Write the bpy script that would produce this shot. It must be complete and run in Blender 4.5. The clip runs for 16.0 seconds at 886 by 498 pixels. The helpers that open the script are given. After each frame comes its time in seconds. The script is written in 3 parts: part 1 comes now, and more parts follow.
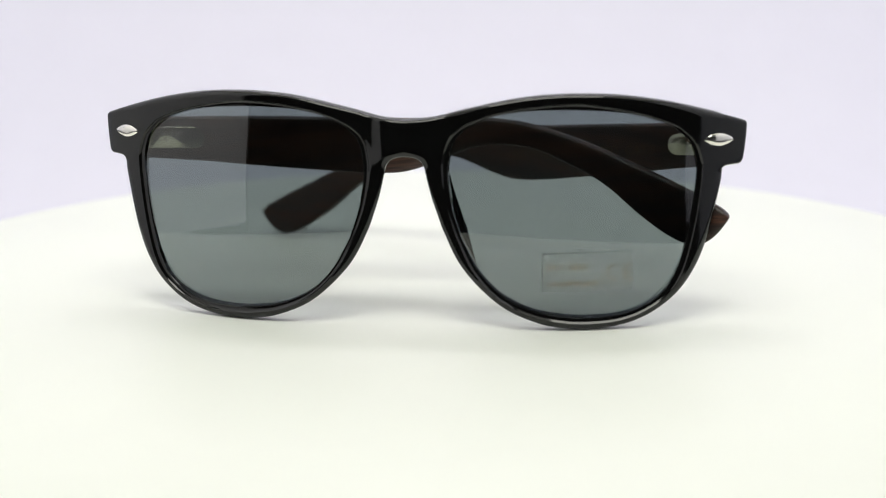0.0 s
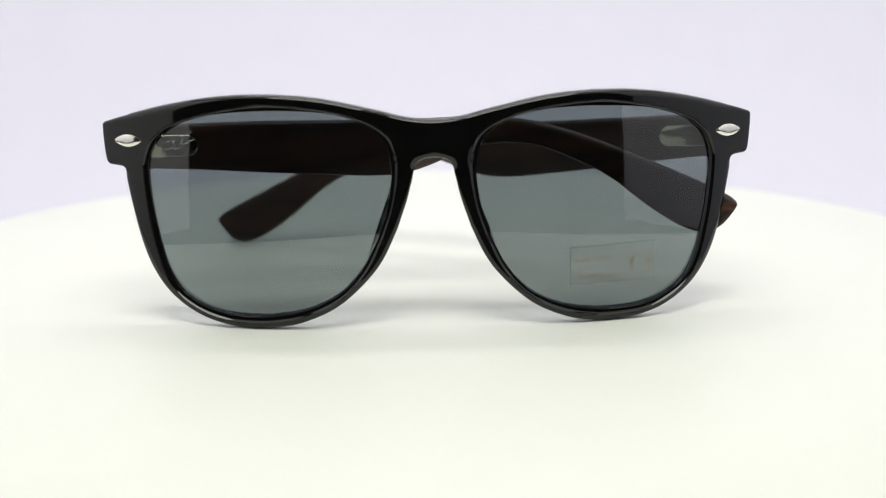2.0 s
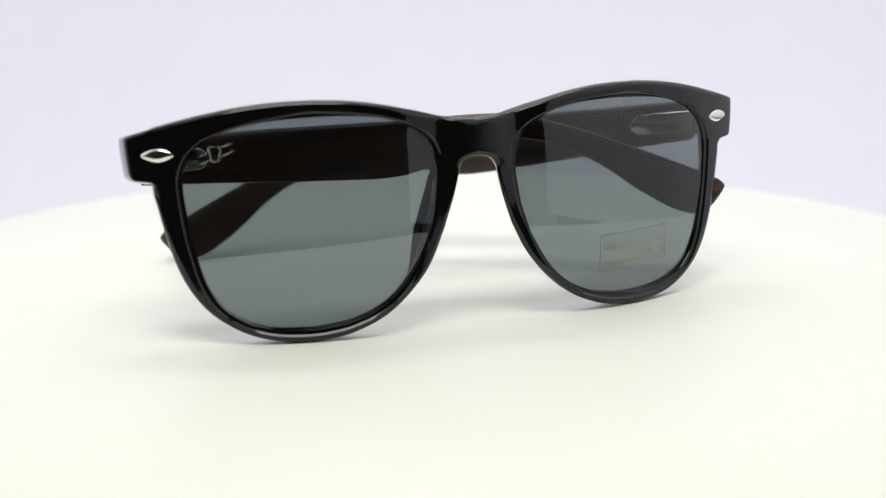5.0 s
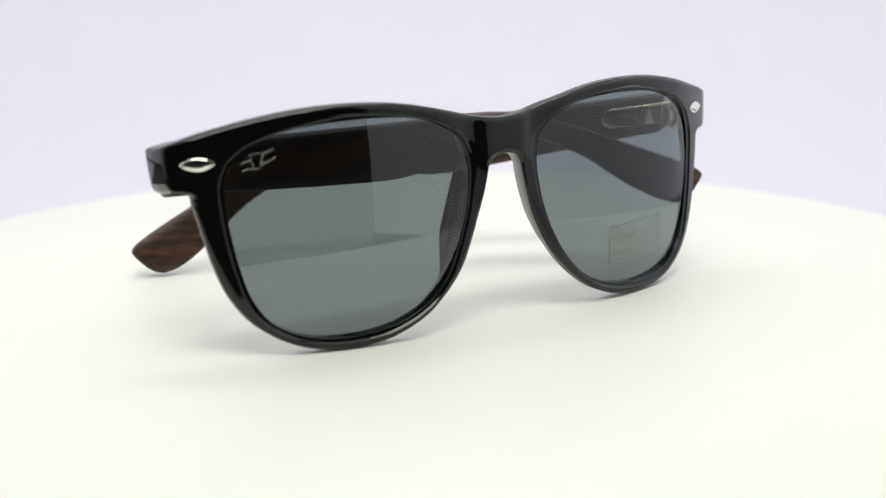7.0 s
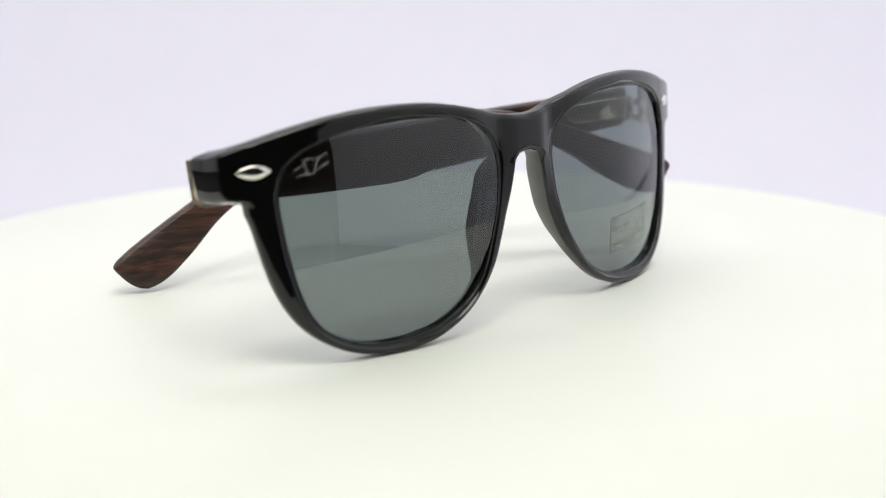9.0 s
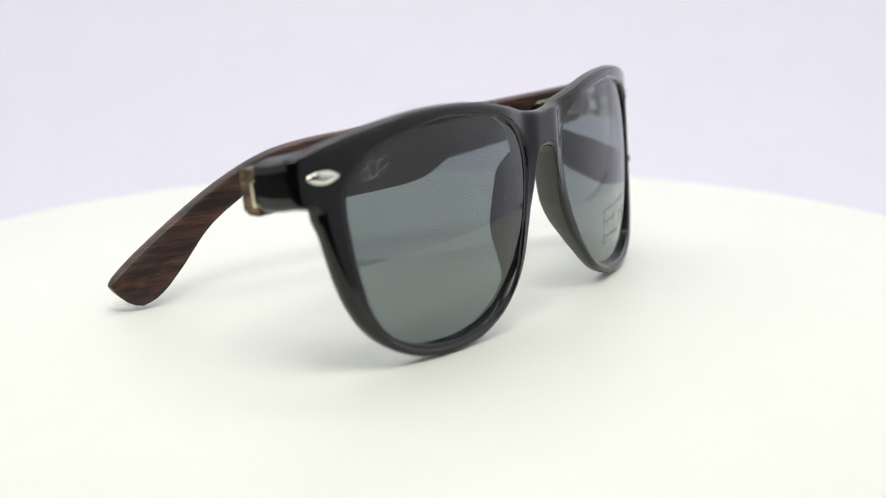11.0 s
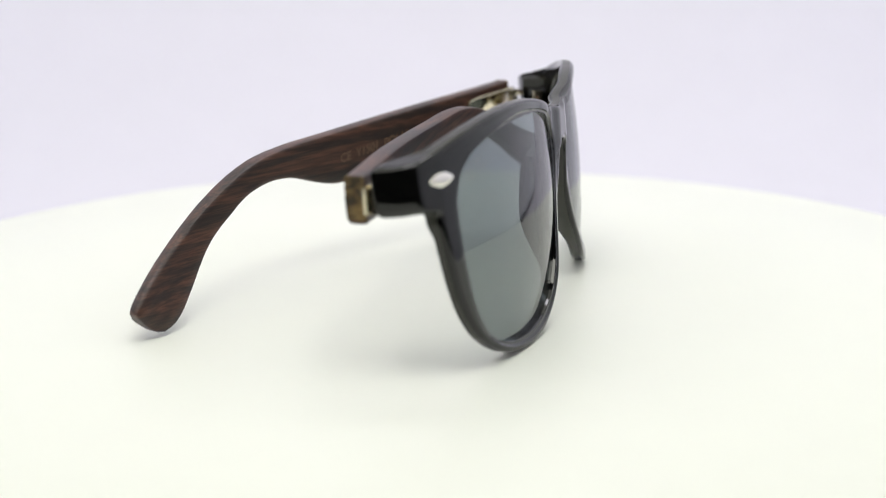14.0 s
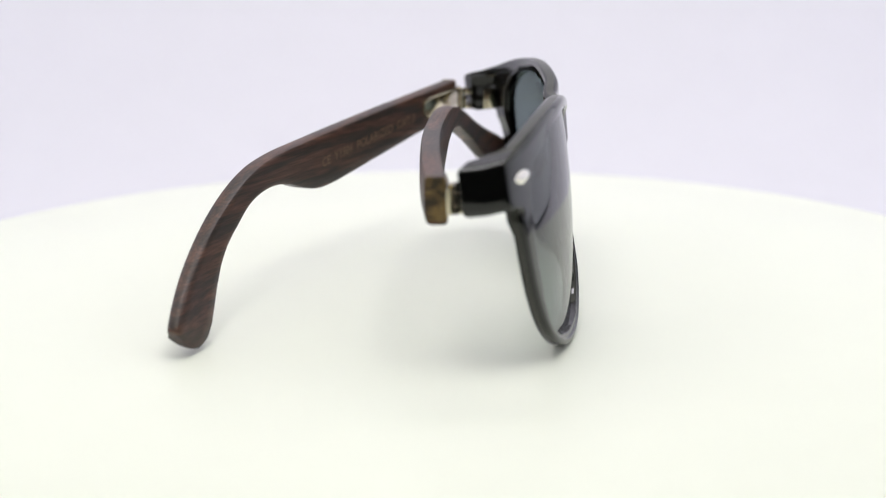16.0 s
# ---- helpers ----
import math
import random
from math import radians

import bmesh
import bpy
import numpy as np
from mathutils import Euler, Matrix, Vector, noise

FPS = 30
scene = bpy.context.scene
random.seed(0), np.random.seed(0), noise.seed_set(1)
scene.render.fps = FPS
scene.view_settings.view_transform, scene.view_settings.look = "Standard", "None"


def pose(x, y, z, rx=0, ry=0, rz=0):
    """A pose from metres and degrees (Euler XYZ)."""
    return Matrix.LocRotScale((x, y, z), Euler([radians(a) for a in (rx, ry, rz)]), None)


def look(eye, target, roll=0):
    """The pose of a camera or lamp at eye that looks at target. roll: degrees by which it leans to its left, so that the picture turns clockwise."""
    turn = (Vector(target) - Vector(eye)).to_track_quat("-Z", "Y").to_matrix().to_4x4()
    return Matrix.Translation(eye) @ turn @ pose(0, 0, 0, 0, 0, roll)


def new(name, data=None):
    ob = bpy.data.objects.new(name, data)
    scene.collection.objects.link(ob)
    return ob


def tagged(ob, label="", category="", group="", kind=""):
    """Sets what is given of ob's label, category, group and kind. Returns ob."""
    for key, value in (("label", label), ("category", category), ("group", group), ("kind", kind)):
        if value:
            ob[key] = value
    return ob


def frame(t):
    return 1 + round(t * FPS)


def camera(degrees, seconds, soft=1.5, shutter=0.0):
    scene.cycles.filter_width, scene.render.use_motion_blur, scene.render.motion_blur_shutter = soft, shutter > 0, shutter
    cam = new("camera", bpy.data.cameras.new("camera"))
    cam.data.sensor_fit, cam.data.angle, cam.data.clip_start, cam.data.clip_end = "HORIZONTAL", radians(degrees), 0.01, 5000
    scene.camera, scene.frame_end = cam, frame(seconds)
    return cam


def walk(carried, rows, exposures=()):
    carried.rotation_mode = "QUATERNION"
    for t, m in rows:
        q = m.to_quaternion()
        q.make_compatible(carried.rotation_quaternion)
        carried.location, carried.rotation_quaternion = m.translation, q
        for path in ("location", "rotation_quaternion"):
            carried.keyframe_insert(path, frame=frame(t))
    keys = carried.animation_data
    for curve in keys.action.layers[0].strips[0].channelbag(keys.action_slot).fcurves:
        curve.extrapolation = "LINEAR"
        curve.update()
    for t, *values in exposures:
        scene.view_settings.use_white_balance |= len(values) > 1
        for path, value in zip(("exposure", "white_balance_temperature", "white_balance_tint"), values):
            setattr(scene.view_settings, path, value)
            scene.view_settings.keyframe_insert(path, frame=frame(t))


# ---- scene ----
cam = camera(34.85, 16.0, soft=1.0)
cam.data.dof.use_dof, cam.data.dof.focus_distance, cam.data.dof.aperture_fstop = True, 0.333, 10.5
EYE, PITCH, ROLL = Vector((0.00219, -0.34041, 0.09441)), radians(13.95), -0.56
CAM = look(EYE, EYE + Vector((0, math.cos(PITCH), -math.sin(PITCH))), ROLL)
walk(cam, [(0, CAM), (16, CAM)])

# turntable angle in degrees at times in seconds
TURN = [(0.0, -8.75), (1.0, -2.93), (2.0, 2.96), (3.0, 8.92), (4.0, 14.95), (6.5, 30.10), (7.5, 36.19), (9.0, 45.37),
        (11.5, 60.68), (12.5, 66.82), (13.5, 72.98), (14.5, 79.17), (15.5, 85.40), (16.0, 88.53)]

# ---- light ----
world = bpy.data.worlds.new("studio_air")
scene.world = world
world.use_nodes = True
world.node_tree.nodes["Background"].inputs[0].default_value = (0.75, 0.78, 1.0, 1)
world.node_tree.nodes["Background"].inputs[1].default_value = 0.05


def area(name, eye, target, w, h, watts, colour):
    data = bpy.data.lights.new(name, "AREA")
    data.shape, data.size, data.size_y, data.energy, data.color = "RECTANGLE", w, h, watts, colour
    ob = new(name, data)
    ob.matrix_world = look(eye, target)
    return ob


area("softbox_light", (0, -0.24, 0.76), (0, -0.02, 0), 0.48, 0.48, 4.55, (0.995, 1.0, 0.90))
area("tent_top_light", (0, 0.10, 0.80), (0, 0.10, 0), 0.95, 0.95, 3.05, (0.995, 1.0, 0.895))
# diffuser panels beside the turntable: x, y from, y to, z from, z to, watts, colour
WARM, LILAC = (0.98, 0.98, 0.97), (0.80, 0.83, 1.0)
SIDES = ((-0.42, -0.39, 0.0, -0.055, 0.62, 0.28, WARM), (0.42, -0.458, 0.0, -0.055, 0.62, 0.22, LILAC),
         (-0.42, 0.0, 0.61, -0.055, 0.62, 0.34, LILAC), (0.42, 0.0, 0.61, -0.055, 0.62, 0.46, LILAC))
for px, ya, yb, za, zb, watts, colour in SIDES:
    centre = ((ya + yb) / 2, (za + zb) / 2)
    area("side_light", (px * 0.985, *centre), (0, *centre), yb - ya, zb - za, watts, colour)
# added lamp out of view, only there to brighten the paper
area("backdrop_fill", (0, 0.30, 0.85), (0, 0.62, 0.20), 0.56, 0.15, 2.15, (0.95, 0.93, 1.0))

# ---- materials ----


def material(name, colour, rough=0.5, metal=0.0, vary=0.0, scale=200.0, bump=0.0, ior=1.5, rough_vary=0.0, coat=0.0):
    m = bpy.data.materials.new(name)
    m.use_nodes = True
    n, l = m.node_tree.nodes, m.node_tree.links
    b = n["Principled BSDF"]
    b.inputs["Base Color"].default_value = (*colour, 1)
    b.inputs["Roughness"].default_value, b.inputs["Metallic"].default_value = rough, metal
    b.inputs["IOR"].default_value, b.inputs["Coat Weight"].default_value = ior, coat
    tc = n.new("ShaderNodeTexCoord")
    if vary or rough_vary or bump:
        fine = n.new("ShaderNodeTexNoise")
        fine.inputs["Scale"].default_value, fine.inputs["Detail"].default_value = scale, 5
        l.new(tc.outputs["Object"], fine.inputs["Vector"])
        wide = n.new("ShaderNodeTexNoise")
        wide.inputs["Scale"].default_value, wide.inputs["Detail"].default_value = scale / 12, 3
        l.new(tc.outputs["Object"], wide.inputs["Vector"])
        both = n.new("ShaderNodeMath")
        both.operation = "ADD"
        l.new(fine.outputs["Fac"], both.inputs[0])
        l.new(wide.outputs["Fac"], both.inputs[1])
    if vary:
        ramp = n.new("ShaderNodeMapRange")
        ramp.inputs[1].default_value, ramp.inputs[2].default_value = 0.6, 1.4
        ramp.inputs[3].default_value, ramp.inputs[4].default_value = 1 - vary, 1 + vary
        l.new(both.outputs[0], ramp.inputs[0])
        mix = n.new("ShaderNodeVectorMath")
        mix.operation = "SCALE"
        mix.inputs[0].default_value = colour
        l.new(ramp.outputs[0], mix.inputs["Scale"])
        l.new(mix.outputs[0], b.inputs["Base Color"])
    if rough_vary:
        ramp = n.new("ShaderNodeMapRange")
        ramp.inputs[1].default_value, ramp.inputs[2].default_value = 0.6, 1.4
        ramp.inputs[3].default_value, ramp.inputs[4].default_value = max(rough - rough_vary, 0), rough + rough_vary
        l.new(both.outputs[0], ramp.inputs[0])
        l.new(ramp.outputs[0], b.inputs["Roughness"])
    if bump:
        bp = n.new("ShaderNodeBump")
        bp.inputs["Strength"].default_value, bp.inputs["Distance"].default_value = bump, 0.0002
        l.new(fine.outputs["Fac"], bp.inputs["Height"])
        l.new(bp.outputs[0], b.inputs["Normal"])
    return m


def wood_material(name, light, dark, along=14.0, tilt=0.0):
    """Dark striped timber, grain along the object's x."""
    m = bpy.data.materials.new(name)
    m.use_nodes = True
    n, l = m.node_tree.nodes, m.node_tree.links
    b = n["Principled BSDF"]
    tc = n.new("ShaderNodeTexCoord")
    mp = n.new("ShaderNodeMapping")
    mp.inputs["Rotation"].default_value = (0, tilt, 0)
    mp.inputs["Scale"].default_value = (along, 160, 260)
    l.new(tc.outputs["Object"], mp.inputs["Vector"])
    stripe = n.new("ShaderNodeTexNoise")
    stripe.inputs["Scale"].default_value, stripe.inputs["Detail"].default_value = 1.6, 4
    stripe.inputs["Distortion"].default_value = 0.5
    l.new(mp.outputs[0], stripe.inputs["Vector"])
    ramp = n.new("ShaderNodeValToRGB")
    e = ramp.color_ramp.elements
    e[0].position, e[0].color = 0.40, (*dark, 1)
    e[1].position, e[1].color = 0.62, (*light, 1)
    l.new(stripe.outputs["Fac"], ramp.inputs[0])
    mp2 = n.new("ShaderNodeMapping")
    mp2.inputs["Rotation"].default_value = (0, tilt, 0)
    mp2.inputs["Scale"].default_value = (along * 9, 1500, 2600)
    l.new(tc.outputs["Object"], mp2.inputs["Vector"])
    pore = n.new("ShaderNodeTexNoise")
    pore.inputs["Scale"].default_value, pore.inputs["Detail"].default_value = 1.0, 3
    l.new(mp2.outputs[0], pore.inputs["Vector"])
    rng = n.new("ShaderNodeMapRange")
    rng.inputs[1].default_value, rng.inputs[2].default_value = 0.35, 0.65
    rng.inputs[3].default_value, rng.inputs[4].default_value = 0.55, 1.35
    l.new(pore.outputs["Fac"], rng.inputs[0])
    mul = n.new("ShaderNodeVectorMath")
    mul.operation = "SCALE"
    l.new(ramp.outputs[0], mul.inputs[0])
    l.new(rng.outputs[0], mul.inputs["Scale"])
    l.new(mul.outputs[0], b.inputs["Base Color"])
    b.inputs["Roughness"].default_value = 0.42
    bp = n.new("ShaderNodeBump")
    bp.inputs["Strength"].default_value, bp.inputs["Distance"].default_value = 0.35, 0.0001
    l.new(pore.outputs["Fac"], bp.inputs["Height"])
    l.new(bp.outputs[0], b.inputs["Normal"])
    return m


def lens_material(name, tint, gloss_least=0.04):
    """Tinted see-through plastic: each face passes the tint and mirrors a little."""
    m = bpy.data.materials.new(name)
    m.use_nodes = True
    n, l = m.node_tree.nodes, m.node_tree.links
    n.remove(n["Principled BSDF"])
    see = n.new("ShaderNodeBsdfTransparent")
    see.inputs[0].default_value = (*tint, 1)
    gloss = n.new("ShaderNodeBsdfGlossy")
    gloss.inputs["Roughness"].default_value = 0.012
    face = n.new("ShaderNodeLayerWeight")
    face.inputs["Blend"].default_value = 0.5
    power = n.new("ShaderNodeMath")
    power.operation = "POWER"
    power.inputs[1].default_value = 5.0
    l.new(face.outputs["Facing"], power.inputs[0])
    fres = n.new("ShaderNodeMapRange")
    fres.inputs[3].default_value, fres.inputs[4].default_value = gloss_least, 1.0
    l.new(power.outputs[0], fres.inputs[0])
    mix = n.new("ShaderNodeMixShader")
    l.new(fres.outputs[0], mix.inputs[0])
    l.new(see.outputs[0], mix.inputs[1])
    l.new(gloss.outputs[0], mix.inputs[2])
    l.new(mix.outputs[0], n["Material Output"].inputs["Surface"])
    return m


def print_material(name, colour, cover):
    """Thin uneven ink that lets part of the ground show."""
    m = material(name, colour, rough=0.5, vary=0.2, scale=3000)
    n, l = m.node_tree.nodes, m.node_tree.links
    see = n.new("ShaderNodeBsdfTransparent")
    tc, noise_node, rng = n.new("ShaderNodeTexCoord"), n.new("ShaderNodeTexNoise"), n.new("ShaderNodeMapRange")
    noise_node.inputs["Scale"].default_value = 900
    rng.inputs[3].default_value, rng.inputs[4].default_value = cover * 0.3, cover * 1.7
    n["Principled BSDF"].inputs["Specular IOR Level"].default_value = 0.0
    l.new(tc.outputs["Object"], noise_node.inputs["Vector"])
    l.new(noise_node.outputs["Fac"], rng.inputs[0])
    mix = n.new("ShaderNodeMixShader")
    l.new(rng.outputs[0], mix.inputs[0])
    l.new(see.outputs[0], mix.inputs[1])
    l.new(n["Principled BSDF"].outputs[0], mix.inputs[2])
    l.new(mix.outputs[0], n["Material Output"].inputs["Surface"])
    return m


BLACK = material("black_acetate", (0.004, 0.004, 0.004), rough=0.05, rough_vary=0.03, scale=600)
# black acetate, its olive-grey base standing in for the white table's reflection
RIM_SHEEN = material("table_sheen_acetate", (0.028, 0.029, 0.022), rough=0.30, rough_vary=0.02, scale=200)
LENS = lens_material("smoke_lens", (0.408, 0.446, 0.449), 0.085)
LENS_BACK = bpy.data.materials.new("smoke_lens_back")
LENS_BACK.use_nodes = True
LENS_BACK.node_tree.nodes.remove(LENS_BACK.node_tree.nodes["Principled BSDF"])
tinted = LENS_BACK.node_tree.nodes.new("ShaderNodeBsdfTransparent")
tinted.inputs[0].default_value = (0.408, 0.446, 0.449, 1)
LENS_BACK.node_tree.links.new(tinted.outputs[0], LENS_BACK.node_tree.nodes["Material Output"].inputs["Surface"])
FILM = bpy.data.materials.new("clear_film")
FILM.use_nodes = True
FILM.node_tree.nodes.remove(FILM.node_tree.nodes["Principled BSDF"])
clear = FILM.node_tree.nodes.new("ShaderNodeBsdfTransparent")
clear.inputs[0].default_value = (0.998, 0.998, 0.998, 1)
FILM.node_tree.links.new(clear.outputs[0], FILM.node_tree.nodes["Material Output"].inputs["Surface"])
WOOD = wood_material("ebony_wood", (0.092, 0.040, 0.026), (0.026, 0.0135, 0.0105), tilt=0.35)
END_WOOD = wood_material("end_grain_wood", (0.22, 0.135, 0.045), (0.045, 0.028, 0.012), along=300)
SILVER = material("polished_silver", (0.80, 0.77, 0.72), rough=0.16, metal=1.0, rough_vary=0.06, scale=1500)
STEEL = material("nickel_steel", (0.70, 0.63, 0.48), rough=0.14, metal=1.0, rough_vary=0.08, scale=1500)
GREY_PRINT = print_material("grey_print", (0.50, 0.51, 0.52), 0.24)
GOLD_PRINT = print_material("gold_print", (0.42, 0.24, 0.02), 0.18)
DARK_LINE = print_material("film_edge", (0.015, 0.014, 0.01), 0.22)
ENGRAVE = material("engraved_lettering", (0.18, 0.11, 0.07), rough=0.7, vary=0.2, scale=3000)
TABLE = material("white_lacquer", (0.85, 0.865, 0.797), rough=0.38, rough_vary=0.05, vary=0.012, scale=60, bump=0.02)
PAPER = material("lavender_paper", (0.71, 0.695, 0.765), rough=0.9, vary=0.015, scale=40)
FOAM = material("white_foam_board", (0.80, 0.80, 0.80), rough=0.8, vary=0.02, scale=40)
WALL = material("grey_plaster", (0.16, 0.16, 0.17), rough=0.9, vary=0.05, scale=30, bump=0.2)
FLOOR = material("grey_carpet", (0.16, 0.16, 0.17), rough=0.95, vary=0.2, scale=150, bump=0.4)
DESK = material("dark_desk_top", (0.07, 0.07, 0.075), rough=0.5, vary=0.04, scale=40)
DARK = material("black_housing", (0.02, 0.02, 0.02), rough=0.5, vary=0.2, scale=80)

MM = 0.001

# ---- mesh helpers ----


def finish(bm, smooth=True, angle=40):
    bmesh.ops.remove_doubles(bm, verts=bm.verts, dist=1e-6)
    bmesh.ops.recalc_face_normals(bm, faces=bm.faces)
    for f in bm.faces:
        f.smooth = smooth
    for e in bm.edges:
        if len(e.link_faces) == 2 and e.calc_face_angle(0) > radians(angle):
            e.smooth = False


def part(name, bm, mat, parent=None, label="", smooth=True, angle=40):
    finish(bm, smooth, angle)
    me = bpy.data.meshes.new(name)
    bm.to_mesh(me)
    bm.free()
    for m in (mat if isinstance(mat, (list, tuple)) else [mat]):
        me.materials.append(m)
    ob = new(name, me)
    ob.parent = parent
    if label:
        tagged(ob, label)
    return ob


def box(bm, lo, hi, bevel=0.0, seg=2):
    made = bmesh.ops.create_cube(bm, size=1)["verts"]
    for v in made:
        v.co = Vector([lo[i] if v.co[i] < 0 else hi[i] for i in range(3)])
    if bevel:
        edges = list({e for v in made for e in v.link_edges})
        bmesh.ops.bevel(bm, geom=edges, offset=bevel, segments=seg, affect="EDGES", profile=0.5)


def spline(points, count):
    """Catmull-Rom through the points, resampled to count+1 places at even lengths."""
    p = [Vector(q) for q in points]
    p = [2 * p[0] - p[1]] + p + [2 * p[-1] - p[-2]]
    dense = []
    for a, b, c, d in zip(p, p[1:], p[2:], p[3:]):
        for k in range(12):
            t = k / 12
            dense.append(0.5 * (2 * b + (c - a) * t + (2 * a - 5 * b + 4 * c - d) * t * t + (3 * b - a - 3 * c + d) * t ** 3))
    dense.append(p[-2])
    run = [0.0]
    for a, b in zip(dense, dense[1:]):
        run.append(run[-1] + (b - a).length)
    out, k = [], 0
    for i in range(count + 1):
        s = run[-1] * i / count
        while k < len(run) - 2 and run[k + 1] < s:
            k += 1
        f = (s - run[k]) / max(run[k + 1] - run[k], 1e-9)
        out.append(dense[k].lerp(dense[k + 1], min(max(f, 0), 1)))
    return out


def step(x):
    x = min(max(x, 0.0), 1.0)
    return x * x * (3 - 2 * x)


# ---- the studio ----


def structure(name, bm, mat, label):
    return tagged(part(name, bm, mat, None, label), kind="structure")


def build_room():
    bm = bmesh.new(); box(bm, (-2.1, -2.1, -0.85), (2.1, 2.1, -0.80)); structure("floor", bm, FLOOR, "grey carpet floor of the studio room")
    bm = bmesh.new(); box(bm, (-2.1, -2.1, 1.80), (2.1, 2.1, 1.85)); structure("ceiling", bm, WALL, "plain grey studio ceiling")
    for name, lo, hi in (("wall_north", (-2.1, 2.0, -0.8), (2.1, 2.1, 1.8)), ("wall_south", (-2.1, -2.1, -0.8), (2.1, -2.0, 1.8)),
                         ("wall_east", (2.0, -2.0, -0.8), (2.1, 2.0, 1.8)), ("wall_west", (-2.1, -2.0, -0.8), (-2.0, 2.0, 1.8))):
        bm = bmesh.new(); box(bm, lo, hi); structure(name, bm, WALL, "plain grey plaster wall of the studio")


def build_desk():
    desk = tagged(new("desk"), "dark desk carrying the turntable and the backdrop", "desk")
    bm = bmesh.new(); box(bm, (-0.75, -0.22, -0.085), (0.75, 0.75, -0.060), 0.002); part("desk_top", bm, DESK, desk)
    for x in (-0.70, 0.70):
        for y in (-0.17, 0.70):
            bm = bmesh.new(); box(bm, (x - 0.02, y - 0.02, -0.80), (x + 0.02, y + 0.02, -0.085), 0.002); part("leg", bm, DARK, desk)


def build_backdrop():
    """A seamless paper sweep behind the turntable."""
    bm = bmesh.new()
    line = [(0.20, -0.058), (0.36, -0.058)]
    for k in range(1, 13):
        a = radians(90 * k / 12)
        line.append((0.36 + 0.26 * math.sin(a), -0.058 + 0.26 * (1 - math.cos(a))))
    line += [(0.62, 0.5), (0.62, 0.9)]
    rows = [[bm.verts.new((x, y, z)) for y, z in line] for x in (-0.41, 0.41)]
    back = [[bm.verts.new((x, y + 0.001, z - 0.001)) for y, z in line] for x in (-0.41, 0.41)]
    for k in range(len(line) - 1):
        bm.faces.new((rows[0][k], rows[1][k], rows[1][k + 1], rows[0][k + 1]))
        bm.faces.new((back[0][k], back[0][k + 1], back[1][k + 1], back[1][k]))
        for s in (0, 1):
            bm.faces.new((rows[s][k], rows[s][k + 1], back[s][k + 1], back[s][k]))
    for k in (0, -1):
        bm.faces.new((rows[0][k], rows[1][k], back[1][k], back[0][k]))
    structure("backdrop", bm, PAPER, "seamless pale lavender paper backdrop behind the turntable")


def build_panels():
    for x, ya, yb, za, zb, _, _ in SIDES:
        panel = tagged(new("diffuser_panel"), "white softly lit diffuser panel standing beside the turntable", "diffuser panel", "diffuser panels")
        bm = bmesh.new()
        box(bm, (x - 0.004, ya, za), (x + 0.004, yb, zb), 0.001)
        part("sheet", bm, FOAM, panel)
        for y in (ya + 0.03, yb - 0.03):
            bm = bmesh.new()
            out = 0.012 if x > 0 else -0.012
            box(bm, (x + out - 0.005, y - 0.005, -0.060), (x + out + 0.005, y + 0.005, zb - 0.05), 0.001)
            part("leg", bm, DARK, panel)


def build_softbox():
    bm = bmesh.new()
    box(bm, (-0.25, -0.49, 0.785), (0.25, 0.01, 0.800), 0.004)
    softbox = tagged(new("softbox"), "black softbox hood hanging over the turntable", "softbox")
    part("lamp_head", bm, DARK, softbox)
    bm = bmesh.new()
    box(bm, (-0.012, -0.12, 0.79), (0.012, -0.10, 1.00))
    part("lamp_stem", bm, DARK, softbox)
    bm = bmesh.new()
    lo = [bm.verts.new((x, y + 0.12, 0.83)) for x, y in ((-0.5, -0.5), (0.5, -0.5), (0.5, 0.5), (-0.5, 0.5))]
    hi = [bm.verts.new((x, y + 0.12, 1.05)) for x, y in ((-0.07, -0.07), (0.07, -0.07), (0.07, 0.07), (-0.07, 0.07))]
    for k in range(4):
        bm.faces.new((lo[k], lo[(k + 1) % 4], hi[(k + 1) % 4], hi[k]))
    bm.faces.new(hi)
    part("hood", bm, DARK, softbox, smooth=False)
    bm = bmesh.new(); box(bm, (-0.01, 0.11, 1.05), (0.01, 0.13, 1.80)); part("stem", bm, DARK, softbox)


def lathe(bm, rings, seg=96):
    loops = [[bm.verts.new((r * math.cos(2 * math.pi * k / seg), r * math.sin(2 * math.pi * k / seg), z)) for k in range(seg)] for r, z in rings]
    for a, b in zip(loops, loops[1:]):
        for k in range(seg):
            bm.faces.new((a[k], a[(k + 1) % seg], b[(k + 1) % seg], b[k]))
    bm.faces.new(loops[0]); bm.faces.new(loops[-1])


def build_turntable():
    table = tagged(new("turntable"), "round glossy white display turntable, slowly turning", "turntable")
    bm = bmesh.new()
    lathe(bm, [(0.150, -0.022), (0.1560, -0.022), (0.1574, -0.0206), (0.1576, -0.002), (0.1570, -0.0006), (0.1558, 0.0), (0.08, 0.0)], 160)
    part("disc", bm, TABLE, table, angle=30)
    bm = bmesh.new(); lathe(bm, [(0.11, -0.057), (0.115, -0.050), (0.115, -0.022), (0.08, -0.022)], 64); part("base", bm, DARK, table)
    return table


